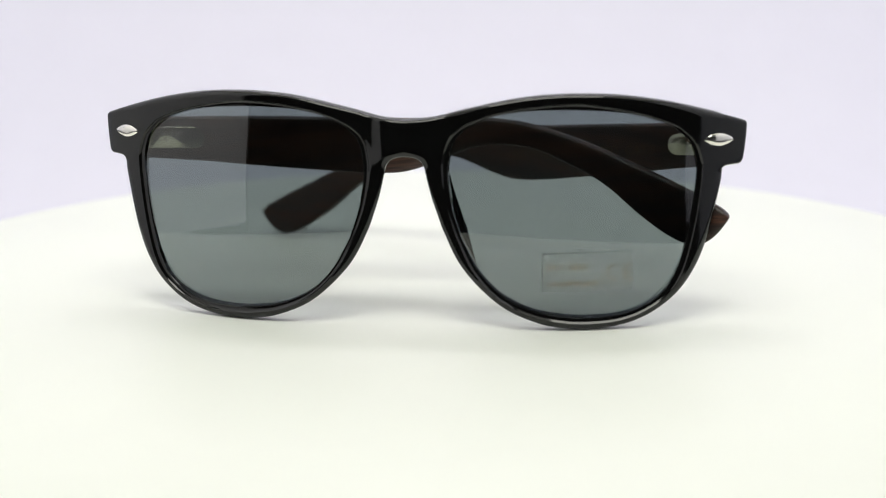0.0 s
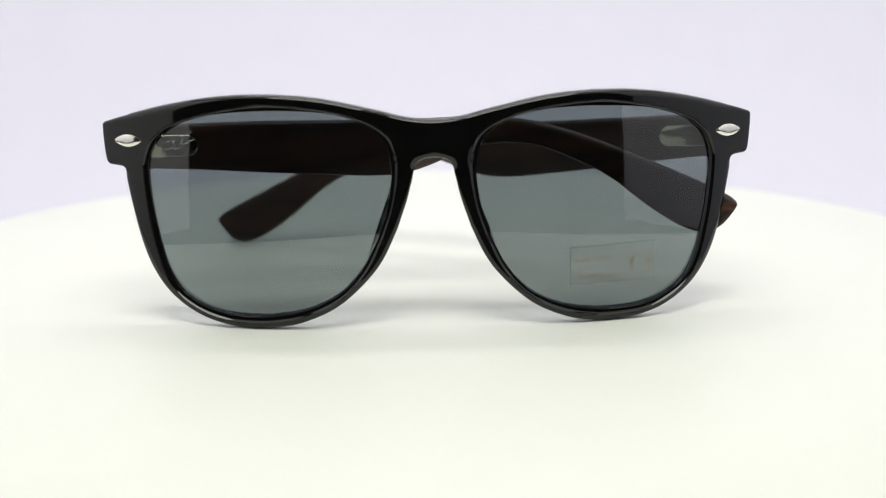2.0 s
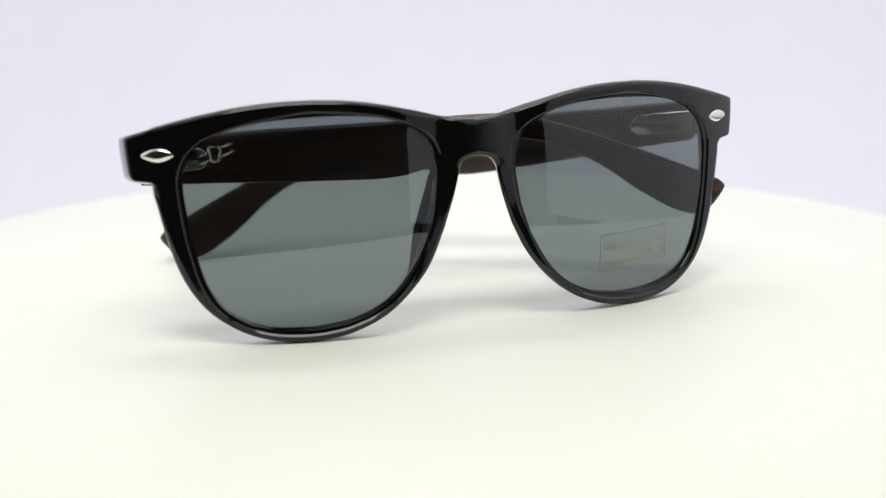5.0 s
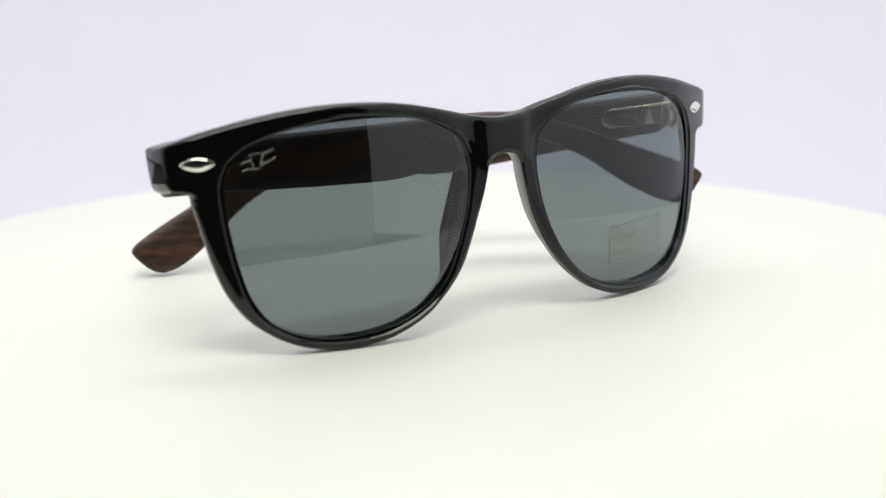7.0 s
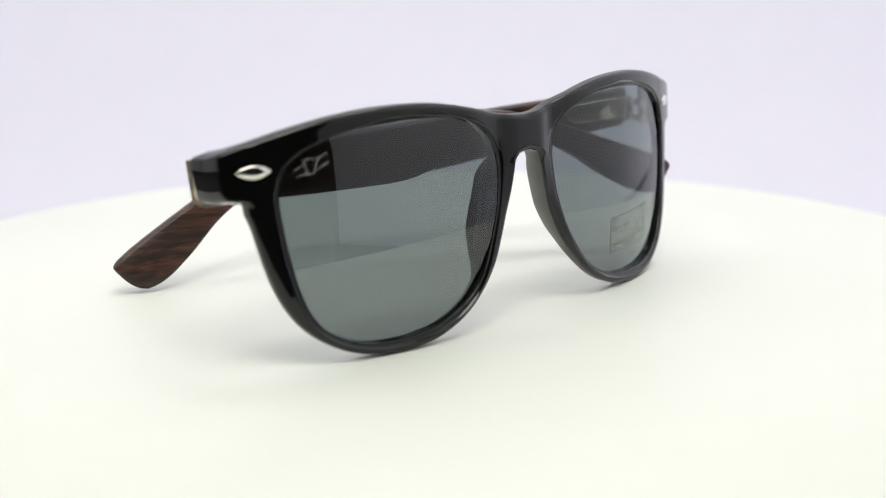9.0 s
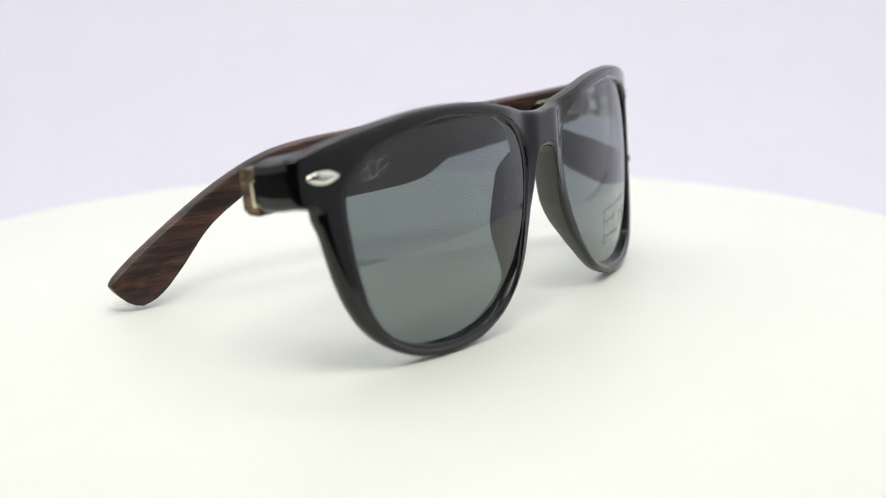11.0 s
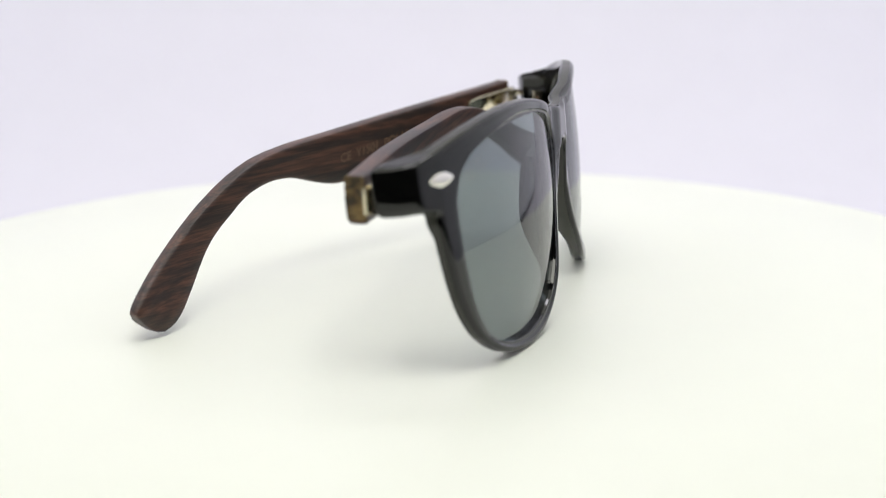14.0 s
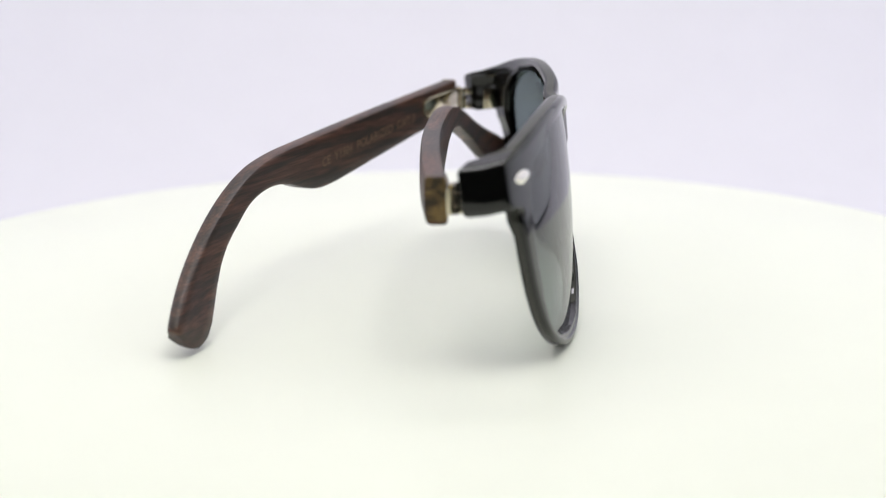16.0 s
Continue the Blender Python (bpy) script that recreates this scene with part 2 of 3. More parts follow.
# ---- the sunglasses ----
# half outline of the front in mm (x from the middle, z from the table), middle of the brow round to the middle of the bridge arch
SEGMENTS = [
    ([(0, 46.9), (-4, 47.2), (-8, 47.8), (-14, 49.4), (-22, 51.2), (-29, 52.2), (-36, 52.6)],
     [(-11.4, 42.9), (-14.4, 45.5), (-19, 47.6), (-25, 48.8), (-32, 49.2), (-37, 49.2)], 30),
    ([(-36, 52.6), (-44, 52.4), (-52, 51.5), (-60, 49.9), (-67, 48.0), (-72, 46.5), (-74.6, 45.6)],
     [(-37, 49.2), (-44, 48.8), (-50, 48.0), (-55, 46.6), (-58.9, 45.0)], 26),
    ([(-74.6, 45.6), (-75.2, 44.8), (-75.0, 40.5), (-74.5, 36.8), (-73.6, 35.9)],
     [(-58.9, 45.0), (-62.2, 42.0), (-63.6, 39.0), (-64.2, 36.5)], 14),
    ([(-73.6, 35.9), (-71.4, 35.75), (-70.3, 35.5), (-69.95, 34.9), (-69.8, 32.7)],
     [(-64.2, 36.5), (-64.2, 34.5), (-64.1, 32.5)], 10),
    ([(-69.8, 32.7), (-68.5, 26), (-66.8, 19), (-64.6, 13.3), (-61.3, 8.3), (-57.0, 4.6), (-52, 2.0), (-46.5, 0.6), (-41, 0.15), (-36.5, 0.3)],
     [(-64.1, 32.5), (-63.4, 26), (-62.3, 19.8), (-60.6, 13.4), (-57.6, 8.2), (-53, 4.9), (-47.6, 3.2), (-41.6, 2.8), (-37.4, 2.9)], 50),
    ([(-36.5, 0.3), (-30.5, 1.4), (-23, 4.6), (-17, 9.5), (-12.2, 16.0), (-8.9, 22.8)],
     [(-37.4, 2.9), (-31, 3.9), (-25.5, 5.8), (-20.8, 8.7), (-16.4, 13.6), (-12.9, 20.0)], 36),
    ([(-8.9, 22.8), (-6.7, 29.4), (-5.4, 34.6)],
     [(-12.9, 20.0), (-10.8, 26.3), (-9.7, 32.5)], 16),
    ([(-5.4, 34.6), (-4.8, 36.4), (-3.6, 37.8), (-1.9, 38.5), (0, 38.7)],
     [(-9.7, 32.5), (-9.5, 34.5), (-9.5, 36.0), (-9.6, 37.0), (-9.8, 38.0)], 12),
    ([(0, 38.7), (0, 39.6), (0, 43), (0, 46.1), (0, 46.9)],
     [(-9.8, 38.0), (-10.0, 39.5), (-10.7, 41.5), (-11.4, 42.9)], 6),
]
LEAN = 0.077


def front_y(x, z):
    """The wrapped front face, in mm: flat over the bridge, then curving back to the hinge ends."""
    u = max(abs(x) - 10.5, -3.0)
    a = abs(x)
    # the flat bridge stands proud between two slanting facets
    facet = (a - 4.2) / 4.5
    facet = 0.6 * min(max(facet, 0.0), 1.0) + 0.4 * step(facet)
    bridge = -0.45 + 1.2 * facet - 0.9 * step((a - 8.7) / 9.5) + 0.15 * step((a - 18) / 10)
    return -33.5 + 0.00255 * u * u + 1.77e-5 * u ** 3 + (z - 20) * LEAN + bridge


def lens_y(x, z):
    """The lens face, in mm: a shallow dome of its own, set back inside the rim."""
    u, w = abs(x) - 37.0, z - 26.0
    return -30.93 + 0.1787 * u + 0.00537 * u * u + 0.0587 * w + 0.00269 * w * w + 0.00025 * u * w


def depth_at(x, z, out):
    """Thickness of the front in mm: thicker at the hinge ends and beside the nose."""
    a = abs(x)
    end = 5.6 * step((a - 69.9) / 0.6) * step((z - 34.8) / 0.6)
    nose = 4.9 * step((22 - a) / 12) * step((z - 3) / 20) * step((45 - z) / 13) * step(out * 1.6 - 0.2)
    groove = max(lens_y(x, z) - front_y(x, z), 0.5) + 1.9 - 3.7
    slim = 0.9 * step((a - 44) / 16) * step((34 - z) / 5)
    return 3.7 - slim + end + nose + max(groove, 0) * step(1.3 - 1.8 * out)


def build_front(parent):
    outer, hole, middle = [], [], []
    for k, (o, h, n) in enumerate(SEGMENTS):
        outer += spline([(x, z, 0) for x, z in o], n)[:-1]
        hole += spline([(x, z, 0) for x, z in h], n)[:-1]
        middle += [k == len(SEGMENTS) - 1 and i > 0 for i in range(n)]
    bm = bmesh.new()
    for side in (1, -1):
        loops = []
        for i, (o, h, mid) in enumerate(zip(outer, hole, middle)):
            tangent = outer[(i + 1) % len(outer)] - outer[i - 1]
            if abs(o.x) < 1e-6:
                tangent = Vector((-1 if o.y > 42 else 1, 0, 0))
            inward = Vector((-tangent.y, tangent.x, 0)).normalized()
            way = o - h
            length = way.length
            way = way / length
            lip = min(1.5, length * 0.48)
            rec = max(lens_y(h.x, h.y) - front_y(h.x, h.y), 0.5)
            edge = 0.0 if mid else min(0.5 if o.x < -70 else 1.25, length * 0.3)
            ring = [(0.0, rec + 0.4, 0), (0.0, rec, 0)]
            # a small rounded step down to a narrow ledge, then the wall of the lens seat
            g = min(1.0, rec / 0.8)
            for f, d in ((0, 0.72), (0.12, 0.56), (lip - 0.72, 0.52), (lip - 0.55, 0.47), (lip - 0.38, 0.36), (lip - 0.2, 0.19), (lip - 0.07, 0.06), (lip, 0)):
                ring.append((f, d * g, 0))
            a, b = lip, length - edge
            for k in range(1, 9):
                ring.append((a + (b - a) * k / 8, 0.0, 0))
            if mid:
                ring += [(length, 0.0, 0)] * 6
            else:
                ring += [(length - edge * 0.62, 0.08, 0), (length - edge * 0.29, 0.29, 0), (length - edge * 0.08, 0.62, 0), (length, 1.0, 0), (length, 0.5, 2), (length, 0.9, 1)]
            wall = len(ring) - 1
            if mid:
                ring += [(length, 0.0, 1)] * 3
            else:
                ring += [(length - edge * 0.15, 0.32, 1), (length - edge * 0.5, 0.06, 1), (length - edge, 0.0, 1)]
            for k in range(1, 9):
                ring.append((b + (0.4 - b) * k / 8, 0.0, 1))
            ring.append((0.0, 0.5, 1))
            verts = []
            for s, d, back in ring:
                q = h + way * s
                if not mid:
                    if s >= b - 1e-9:
                        q = o + inward * (length - s)
                    elif s > lip:
                        f = (s - lip) / (b - lip)
                        q = (h + way * lip).lerp(o + inward * edge, f)
                t = depth_at(q.x, q.y, s / length)
                y = front_y(q.x, q.y) + (d if back == 0 else t - d if back == 1 else t * d)
                # beside the nose the wall splays outwards to the back
                splay = step((20 - abs(q.x)) / 7) * step((q.y - 4) / 12) * step((39.5 - q.y) / 5) * step(1.6 * s / length - 0.3)
                q = q + Vector((splay * (1.0 - 0.36 * (y - front_y(q.x, q.y))), 0, 0))
                sink = 1.3 * step((y - front_y(q.x, q.y) - 1.5) / 5) * step((abs(q.x) - 68) / 3)
                verts.append(bm.verts.new((side * q.x * MM, y * MM, (q.y - sink) * MM)))
            loops.append((verts, wall))
        n = len(loops)
        for i in range(n):
            (a, w), (b, _) = loops[i], loops[(i + 1) % n]
            m = len(a)
            for k in range(m):
                q = [a[k], a[(k + 1) % m], b[(k + 1) % m], b[k]]
                if k in (w, ) and middle[i] and middle[(i + 1) % n]:
                    continue
                if len({tuple(round(c, 8) for c in v.co) for v in q}) < 3:
                    continue
                if all(abs(v.co.x) < 1e-7 for v in q):
                    continue
                f = bm.faces.new(q)
                # side walls get the lighter base with the table's reflection in its colour
                if k in (w - 2, w - 1) and abs(q[0].co.x) < 0.0702:
                    f.material_index = 1
    bmesh.ops.dissolve_degenerate(bm, dist=1e-7, edges=bm.edges)
    return part("front_frame", bm, (BLACK, RIM_SHEEN), parent, "glossy black acetate front and brow bar", angle=35)


def hole_line():
    line = []
    for o, h, n in SEGMENTS:
        line += spline([(x, z, 0) for x, z in h], n)[:-1]
    return line


def build_lens(parent, side):
    line = hole_line()
    cx, cz = -37.5, 27.0
    bm = bmesh.new()
    faces = []
    for depth in (0.0, 1.3):
        mid = bm.verts.new((side * cx * MM, (lens_y(cx, cz) + depth) * MM, cz * MM))
        rings = []
        for k in range(1, 13):
            f = k / 12 * 1.008
            rings.append([bm.verts.new((side * (cx + (p.x - cx) * f) * MM, (lens_y(cx + (p.x - cx) * f, cz + (p.y - cz) * f) + depth) * MM,
                                        (cz + (p.y - cz) * f) * MM)) for p in line])
        n = len(line)
        slot = 1 if depth else 0
        for i in range(n):
            bm.faces.new((mid, rings[0][i], rings[0][(i + 1) % n])).material_index = slot
        for a, b in zip(rings, rings[1:]):
            for i in range(n):
                bm.faces.new((a[i], b[i], b[(i + 1) % n], a[(i + 1) % n])).material_index = slot
        faces.append(rings[-1])
    n = len(line)
    for i in range(n):
        bm.faces.new((faces[0][i], faces[0][(i + 1) % n], faces[1][(i + 1) % n], faces[1][i])).material_index = 1
    return part("lens", bm, (LENS, LENS_BACK), parent, "smoke grey-green tinted polarised lens")


def build_rivet(parent, side):
    """A pointed oval metal stud let into the front."""
    bm = bmesh.new()
    cx, cz = side * 69.0, 41.75
    loops = []
    for f, up in ((1.0, -0.3), (1.0, 0.12), (0.86, 0.30), (0.6, 0.50), (0.3, 0.60)):
        ring = []
        for k in range(40):
            a = 2 * math.pi * k / 40
            x = 3.25 * math.cos(a)
            z = 1.42 * math.sin(a) * (1 - 0.42 * abs(math.cos(a)) ** 2)
            px, pz = cx + x * f, cz + z * f - 0.02 * side * x
            ring.append(bm.verts.new((px * MM, (front_y(px, pz) - up) * MM, pz * MM)))
        loops.append(ring)
    for a, b in zip(loops, loops[1:]):
        for k in range(40):
            bm.faces.new((a[k], a[(k + 1) % 40], b[(k + 1) % 40], b[k]))
    bm.faces.new(loops[0]); bm.faces.new(loops[-1])
    return part("rivet", bm, SILVER, parent, "polished silver oval rivet", angle=50)


TOP = [(0, 43.0), (14, 41.3), (30, 39.5), (50, 37.5), (67, 35.9), (80, 34.8), (90, 33.3), (97, 31.2), (104, 28.2), (111, 24.7), (117, 21.3), (125, 16.8), (131, 13.5), (136, 10.7), (139.6, 8.4)]
LOW = [(0, 33.0), (15, 30.2), (27, 27.7), (40, 25.2), (53, 22.9), (59, 22.2), (64, 22.2), (70, 23.4), (78, 25.8), (84, 26.6), (90, 26.3), (97, 24.5), (103.5, 21.0),
       (109, 17.8), (113.5, 14.4), (116.7, 11.3), (119.8, 8.4), (122.4, 6.3), (125.2, 4.2)]
CHORD, THICK = 141.0, 4.4
PLAN = [(0, 0), (30, 4.9), (60, 8.2), (80, 8.9), (97, 8.4), (108, 7.4), (118, 6.0), (125, 4.4), (130, 2.9), (136, 0.6), (141, -1.6)]


def bow(s):
    """How far the arm stands out from its chord, in mm."""
    for (a, p), (b, q) in zip(PLAN, PLAN[1:]):
        if s <= b:
            break
    k = PLAN.index((a, p))
    m0 = (q - PLAN[k - 1][1]) / (b - PLAN[k - 1][0]) if k else (q - p) / (b - a)
    m1 = (PLAN[k + 2][1] - p) / (PLAN[k + 2][0] - a) if k + 2 < len(PLAN) else (q - p) / (b - a)
    t, w = (s - a) / (b - a), b - a
    return p * (2 * t ** 3 - 3 * t * t + 1) + m0 * w * (t ** 3 - 2 * t * t + t) + q * (3 * t * t - 2 * t ** 3) + m1 * w * (t ** 3 - t * t)


def along_bow(s, n, z, flip, base=None):
    """Temple space, in metres: s along the chord, n outwards from the inner face, z up, hinge end at the origin."""
    return Vector((s * MM, flip * ((bow(s) if base is None else base) + n) * MM, (z - 38.5) * MM))


def build_temple(parent, flip, m, sag=0.0):
    """A wooden side arm that bows outwards and drops to its tip."""
    top = spline([(s, z - sag * step((s - 25) / 45) * step((135 - s) / 45), 0) for s, z in TOP], 90) + spline([(139.6, 8.4, 0), (140.8, 6.8, 0), (139.5, 5.0, 0)], 6)[1:]
    low = spline([(s, z, 0) for s, z in LOW], 88) + spline([(125.2, 4.2, 0), (127.9, 2.5, 0), (130.6, 1.3, 0), (133.4, 0.8, 0), (136.8, 2.3, 0), (139.5, 5.0, 0)], 8)[1:]
    bm = bmesh.new()
    r = 0.9
    loops = []
    for k, (a, b) in enumerate(zip(top, low)):
        if (a - b).length < 1e-3:
            a = b + Vector((0.02, 0.02, 0))
        gap = (a - b).length
        way = (a - b) / gap
        e = min(r, gap * 0.3)
        thin = THICK * (0.68 + 0.32 * step((142 - a.x) / 40))
        ring = []
        for d, n in ((e, 0), (e * 0.3, 0.27), (0, 0.9), (0, thin - 0.9), (e * 0.3, thin - 0.27), (e, thin)):
            q = b + way * d
            ring.append((q, n))
        for f in (0.25, 0.5, 0.75):
            ring.append((b + way * (gap * f), thin + 0.25 * math.sin(math.pi * f)))
        for d, n in ((e, thin), (e * 0.3, thin - 0.27), (0, thin - 0.9), (0, 0.9), (e * 0.3, 0.27), (e, 0)):
            q = a - way * d
            ring.append((q, n))
        for f in (0.75, 0.5, 0.25):
            ring.append((b + way * (gap * f), 0.0))
        base = bow(min(top[k].x, 141))
        loops.append([bm.verts.new(along_bow(q.x, n, q.y, flip, base)) for q, n in ring])
    n = len(loops[0])
    for a, b in zip(loops, loops[1:]):
        for k in range(n):
            bm.faces.new((a[k], a[(k + 1) % n], b[(k + 1) % n], b[k]))
    bm.faces.new(loops[0]); bm.faces.new(loops[-1])
    temple = part("temple", bm, WOOD, parent, "dark striped ebony wood temple arm, folded inwards", angle=38)
    temple.matrix_basis = m
    # end grain cap at the hinge
    bm = bmesh.new()
    ring = [along_bow(s, nn, z, flip) for s in (-0.05, -0.75) for nn, z in ((0.5, 33.9), (0.1, 34.4), (0.1, 42.6), (0.5, 43.1), (THICK - 0.5, 43.1), (THICK - 0.1, 42.6), (THICK - 0.1, 34.4), (THICK - 0.5, 33.9))]
    v = [bm.verts.new(q) for q in ring]
    for k in range(8):
        bm.faces.new((v[k], v[(k + 1) % 8], v[8 + (k + 1) % 8], v[8 + k]))
    bm.faces.new(v[:8]); bm.faces.new(v[8:])
    part("end_grain", bm, END_WOOD, temple, "light brown end grain of the wooden arm")
    # metal plate with a round end, let into the inner face
    bm = bmesh.new()
    outline = [(-2.2, 35.6), (-2.2, 41.0)] + [(13.0 + 2.7 * math.cos(a), 38.0 + 2.6 * math.sin(a)) for a in [radians(90 - 18 * k) for k in range(11)]]
    loops = []
    for shrink, n in ((1.0, 0.3), (1.0, -0.45), (0.93, -0.62)):
        loops.append([bm.verts.new(along_bow(6 + (s - 6) * (1 - (1 - shrink) * 0.4), n, 38.2 + (z - 38.2) * shrink - 0.10 * s, flip)) for s, z in outline])
    k = len(outline)
    for a, b in zip(loops, loops[1:]):
        for i in range(k):
            bm.faces.new((a[i], a[(i + 1) % k], b[(i + 1) % k], b[i]))
    bm.faces.new(loops[0]); bm.faces.new(loops[-1])
    part("hinge_plate", bm, STEEL, temple, "shiny metal hinge plate on the inner face")
    return temple


def build_hinge(parent, side):
    """Spring hinge: three knuckles on a pin and a leaf on the front's end."""
    hinge = new("hinge")
    hinge.parent = parent
    px, py = side * 70.6, -6.4
    for z0, z1 in ((34.9, 36.5), (36.7, 39.1), (39.3, 40.9)):
        bm = bmesh.new()
        bmesh.ops.create_cone(bm, cap_ends=True, segments=20, radius1=1.35 * MM, radius2=1.35 * MM, depth=(z1 - z0) * MM,
                              matrix=Matrix.Translation((px * MM, py * MM, (z0 + z1) / 2 * MM)))
        part("knuckle", bm, STEEL, hinge, angle=50)
    for z0, z1 in ((34.9, 36.5), (39.3, 40.9)):
        bm = bmesh.new()
        box(bm, ((px - 0.9) * MM, -9.5 * MM, z0 * MM), ((px + 0.9) * MM, (py + 0.2) * MM, z1 * MM), 0.15 * MM)
        part("leaf", bm, STEEL, hinge)
    bm = bmesh.new()
    lo, hi = sorted((side * 67.6, side * 70.9))
    box(bm, (lo * MM, -15.6 * MM, 35.2 * MM), (hi * MM, -12.6 * MM, 41.0 * MM), 0.3 * MM)
    part("hinge_block", bm, STEEL, hinge, "bright metal hinge block")
    return hinge


def patch(bm, points, height, side, lift, thick):
    """A thin strip on the lens face: points along its middle line in mm, and its width."""
    rows = []
    for k, (x, z) in enumerate(points):
        a, b = points[max(k - 1, 0)], points[min(k + 1, len(points) - 1)]
        d = Vector((b[0] - a[0], b[1] - a[1])).normalized()
        n = Vector((-d.y, d.x)) * height / 2
        row = []
        for sx, up in ((1, lift), (-1, lift), (-1, lift + thick), (1, lift + thick)):
            px, pz = x + n.x * sx, z + n.y * sx
            row.append(bm.verts.new((side * px * MM, (lens_y(px, pz) - up) * MM, pz * MM)))
        rows.append(row)
    for a, b in zip(rows, rows[1:]):
        for k in range(4):
            bm.faces.new((a[k], a[(k + 1) % 4], b[(k + 1) % 4], b[k]))
    bm.faces.new(rows[0]); bm.faces.new(rows[-1])


def line(a, b, n=8):
    return [(a[0] + (b[0] - a[0]) * k / n, a[1] + (b[1] - a[1]) * k / n) for k in range(n + 1)]


def build_emblem(lens):
    """The maker's mark as plain slanted strokes round a small ring."""
    bm = bmesh.new()
    for a, b in (((60.6, 41.3), (58.9, 42.1)), ((60.3, 39.8), (58.2, 40.6)), ((56.4, 43.1), (53.8, 44.2)), ((56.0, 41.3), (53.6, 42.5))):
        patch(bm, line(a, b), 0.34, -1, 0.02, 0.04)
    for a, b in (((58.6, 43.2), (58.0, 40.1)), ((58.6, 43.2), (56.8, 43.5)), ((56.8, 43.5), (56.0, 42.8)), ((56.0, 42.8), (56.4, 42.0)),
                 ((56.4, 42.0), (56.6, 40.5)), ((56.6, 40.5), (58.0, 40.1))):
        patch(bm, line(a, b, 4), 0.30, -1, 0.02, 0.04)
    part("emblem", bm, GREY_PRINT, lens, "small grey printed emblem", smooth=False)


def arc(cx, cz, r, a0, a1, n=12):
    return [(cx + r * math.cos(radians(a0 + (a1 - a0) * k / n)), cz + r * math.sin(radians(a0 + (a1 - a0) * k / n))) for k in range(n + 1)]


def font_mesh(body, width, bold=0.0):
    """Flat lettering as a list of (points, polygons), scaled to a width, from x = 0, base line z = 0."""
    curve = bpy.data.curves.new("lettering", "FONT")
    curve.body = body
    curve.offset = bold
    ob = bpy.data.objects.new("lettering", curve)
    me = bpy.data.meshes.new_from_object(ob)
    pts = [v.co.copy() for v in me.vertices]
    polys = [tuple(p.vertices) for p in me.polygons]
    bpy.data.objects.remove(ob)
    bpy.data.meshes.remove(me)
    lo, hi = min(p.x for p in pts), max(p.x for p in pts)
    f = width / (hi - lo)
    return [((p.x - lo) * f, p.y * f) for p in pts], polys


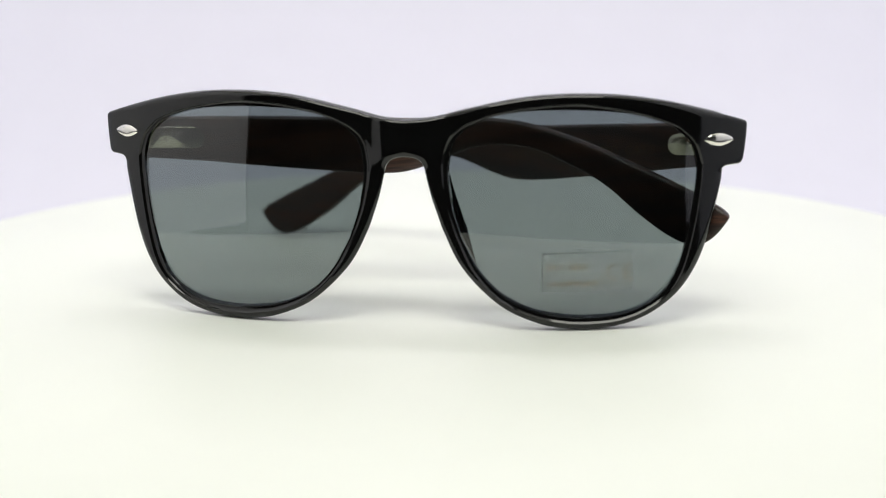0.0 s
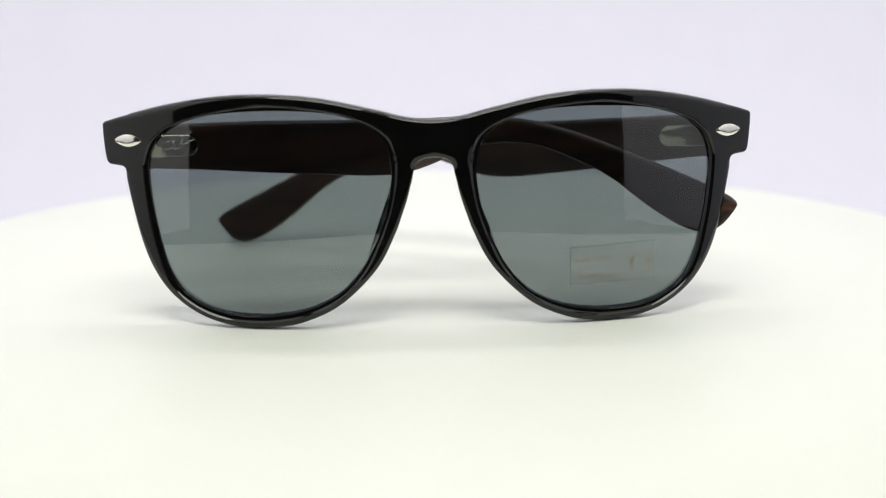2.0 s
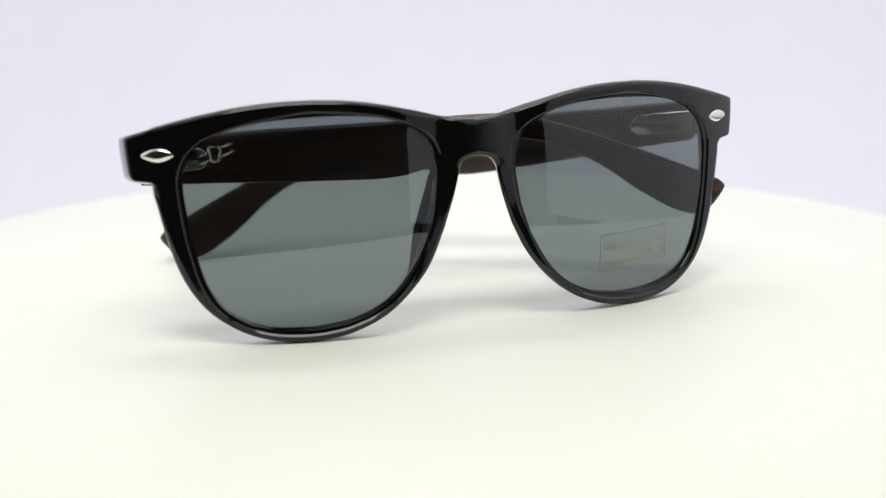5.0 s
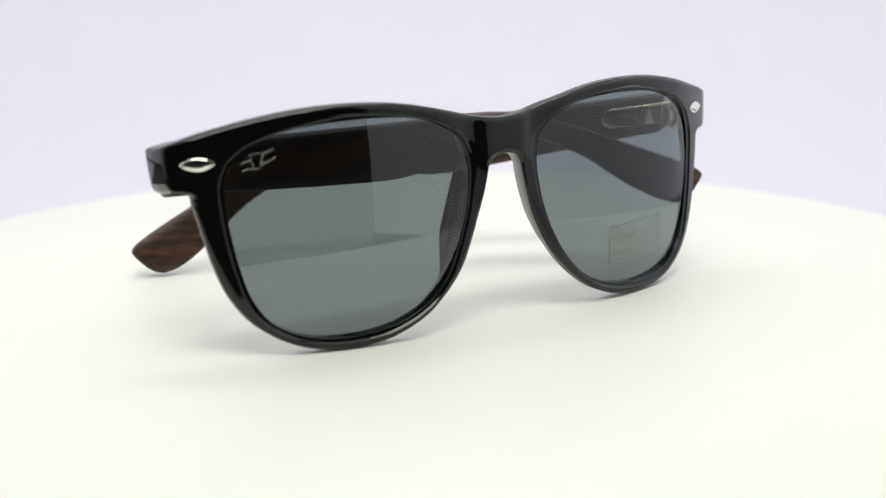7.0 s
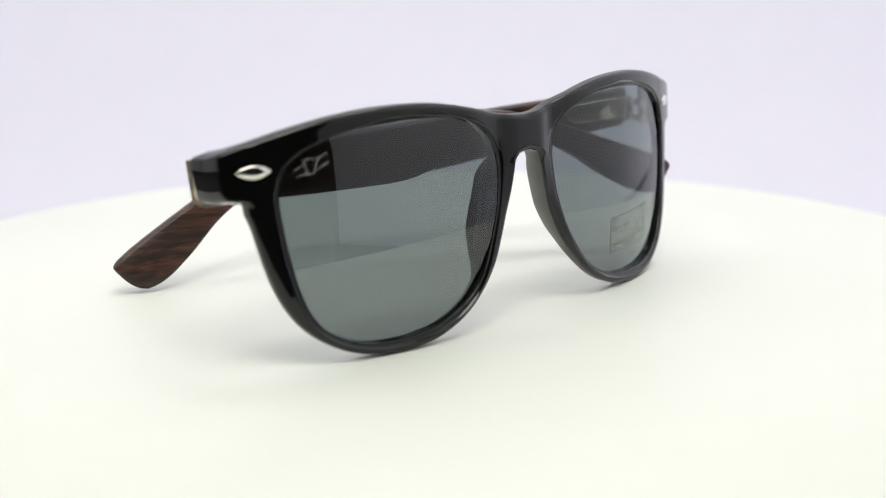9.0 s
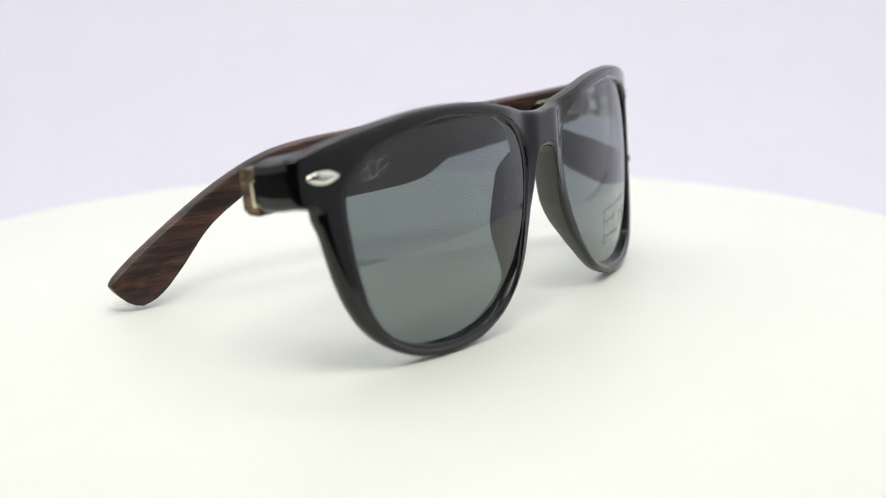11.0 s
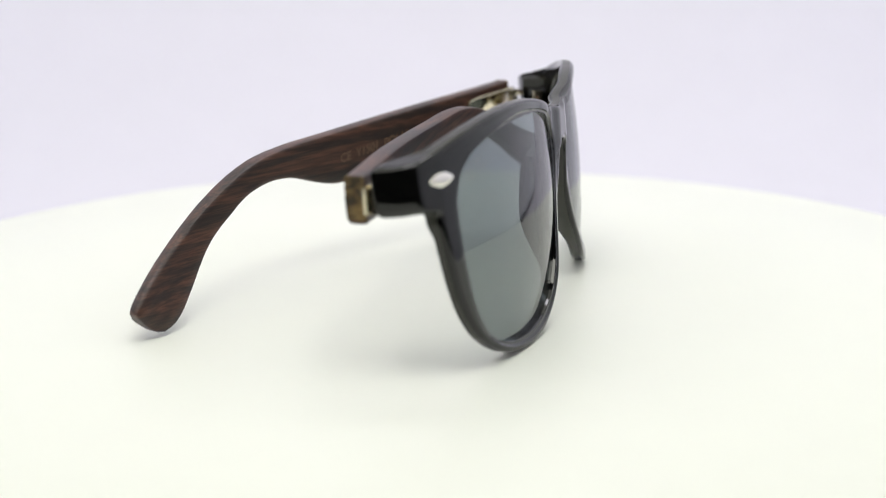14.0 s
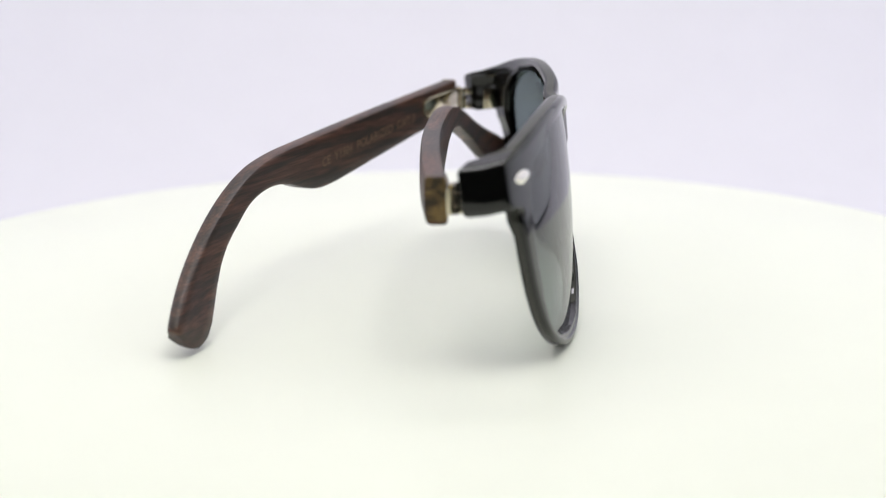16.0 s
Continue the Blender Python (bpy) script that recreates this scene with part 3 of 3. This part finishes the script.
def build_sticker(lens):
    bm = bmesh.new()
    patch(bm, line((30.8, 13.1), (50.9, 13.3), 14), 9.0, 1, 0.02, 0.05)
    film = part("sticker", bm, FILM, lens, "clear adhesive film label with gold print")
    bm = bmesh.new()
    patch(bm, line((30.8, 8.6), (30.75, 16.8)) + arc(31.45, 16.8, 0.7, 180, 95, 5) + line((31.6, 17.5), (50.9, 17.9)), 0.15, 1, 0.02, 0.08)
    part("film_edge", bm, DARK_LINE, film)
    # two short words and a longer line, too small to read, in letter-sized strokes
    for x0, x1, z, h in ((31.8, 35.6, 14.35, 1.3), (36.6, 41.0, 14.4, 1.5), (31.9, 43.0, 10.5, 0.95)):
        bm = bmesh.new()
        x = x0
        while x < x1 - 0.4:
            patch(bm, line((x, z), (x + 0.62, z), 2), h, 1, 0.075, 0.004)
            x += 0.86
        part("print_bar", bm, GOLD_PRINT, film)
    bm = bmesh.new(); patch(bm, line((44.0, 10.7), (44.0, 14.8), 4), 0.16, 1, 0.075, 0.004); part("print_bar", bm, GOLD_PRINT, film)
    bm = bmesh.new()
    patch(bm, arc(46.9, 13.0, 1.75, 80, 280), 0.55, 1, 0.075, 0.004)
    patch(bm, arc(50.5, 13.0, 1.75, 80, 280), 0.55, 1, 0.075, 0.004)
    patch(bm, line((49.0, 13.0), (50.4, 13.0), 3), 0.5, 1, 0.08, 0.004)
    part("lettering", bm, GOLD_PRINT, film, "gold CE mark", smooth=False)


def build_lettering(temple, flip):
    pts, polys = font_mesh("CE  Y1501  POLARIZED  CAT.3", 43.0, 0.018)
    bm = bmesh.new()
    v = [bm.verts.new(along_bow(62.6 - x, -0.04, 27.6 + 0.14 * x + z, flip)) for x, z in pts]
    for q in polys:
        bm.faces.new([v[k] for k in q])
    part("lettering", bm, ENGRAVE, temple, "lightly engraved pale brown lettering", smooth=False)


def build_sunglasses():
    glasses = tagged(new("sunglasses"), "black sunglasses with dark wooden temples, partly folded on the turntable", "sunglasses")
    build_front(glasses)
    for side in (1, -1):
        lens = build_lens(glasses, side)
        (build_sticker if side > 0 else build_emblem)(lens)
        build_rivet(glasses, side)
        build_hinge(glasses, side)
    # arm on the +x end, half open: its tip rests on the turntable
    along = math.atan2(0.41021, -0.91199)
    m = Matrix.Translation((71.3 * MM, -4.3 * MM, 38.5 * MM)) @ Matrix.Rotation(along, 4, "Z")
    build_lettering(build_temple(glasses, -1, m, 0.3), -1)
    # arm on the -x end, folded flat behind the front, its tip clear of the table
    along = math.atan2(-14.0, 143.5)
    m = Matrix.Translation((-71.0 * MM, -5.0 * MM, 37.9 * MM)) @ Matrix.Rotation(along, 4, "Z") @ Matrix.Rotation(radians(-7.2), 4, "Y")
    build_temple(glasses, 1, m, 1.2)
    return glasses


build_room()
build_desk()
build_backdrop()
build_panels()
build_softbox()
turntable = build_turntable()
sunglasses = build_sunglasses()


def motions():
    walk(turntable, [(t, pose(0, 0, 0, rz=a)) for t, a in TURN])
    rows = []
    for t, a in TURN:
        c, s = math.cos(radians(a)), math.sin(radians(a))
        rows.append((t, pose(-0.0013 * c, -0.0013 * s, 0, rz=a)))
    walk(sunglasses, rows)


motions()
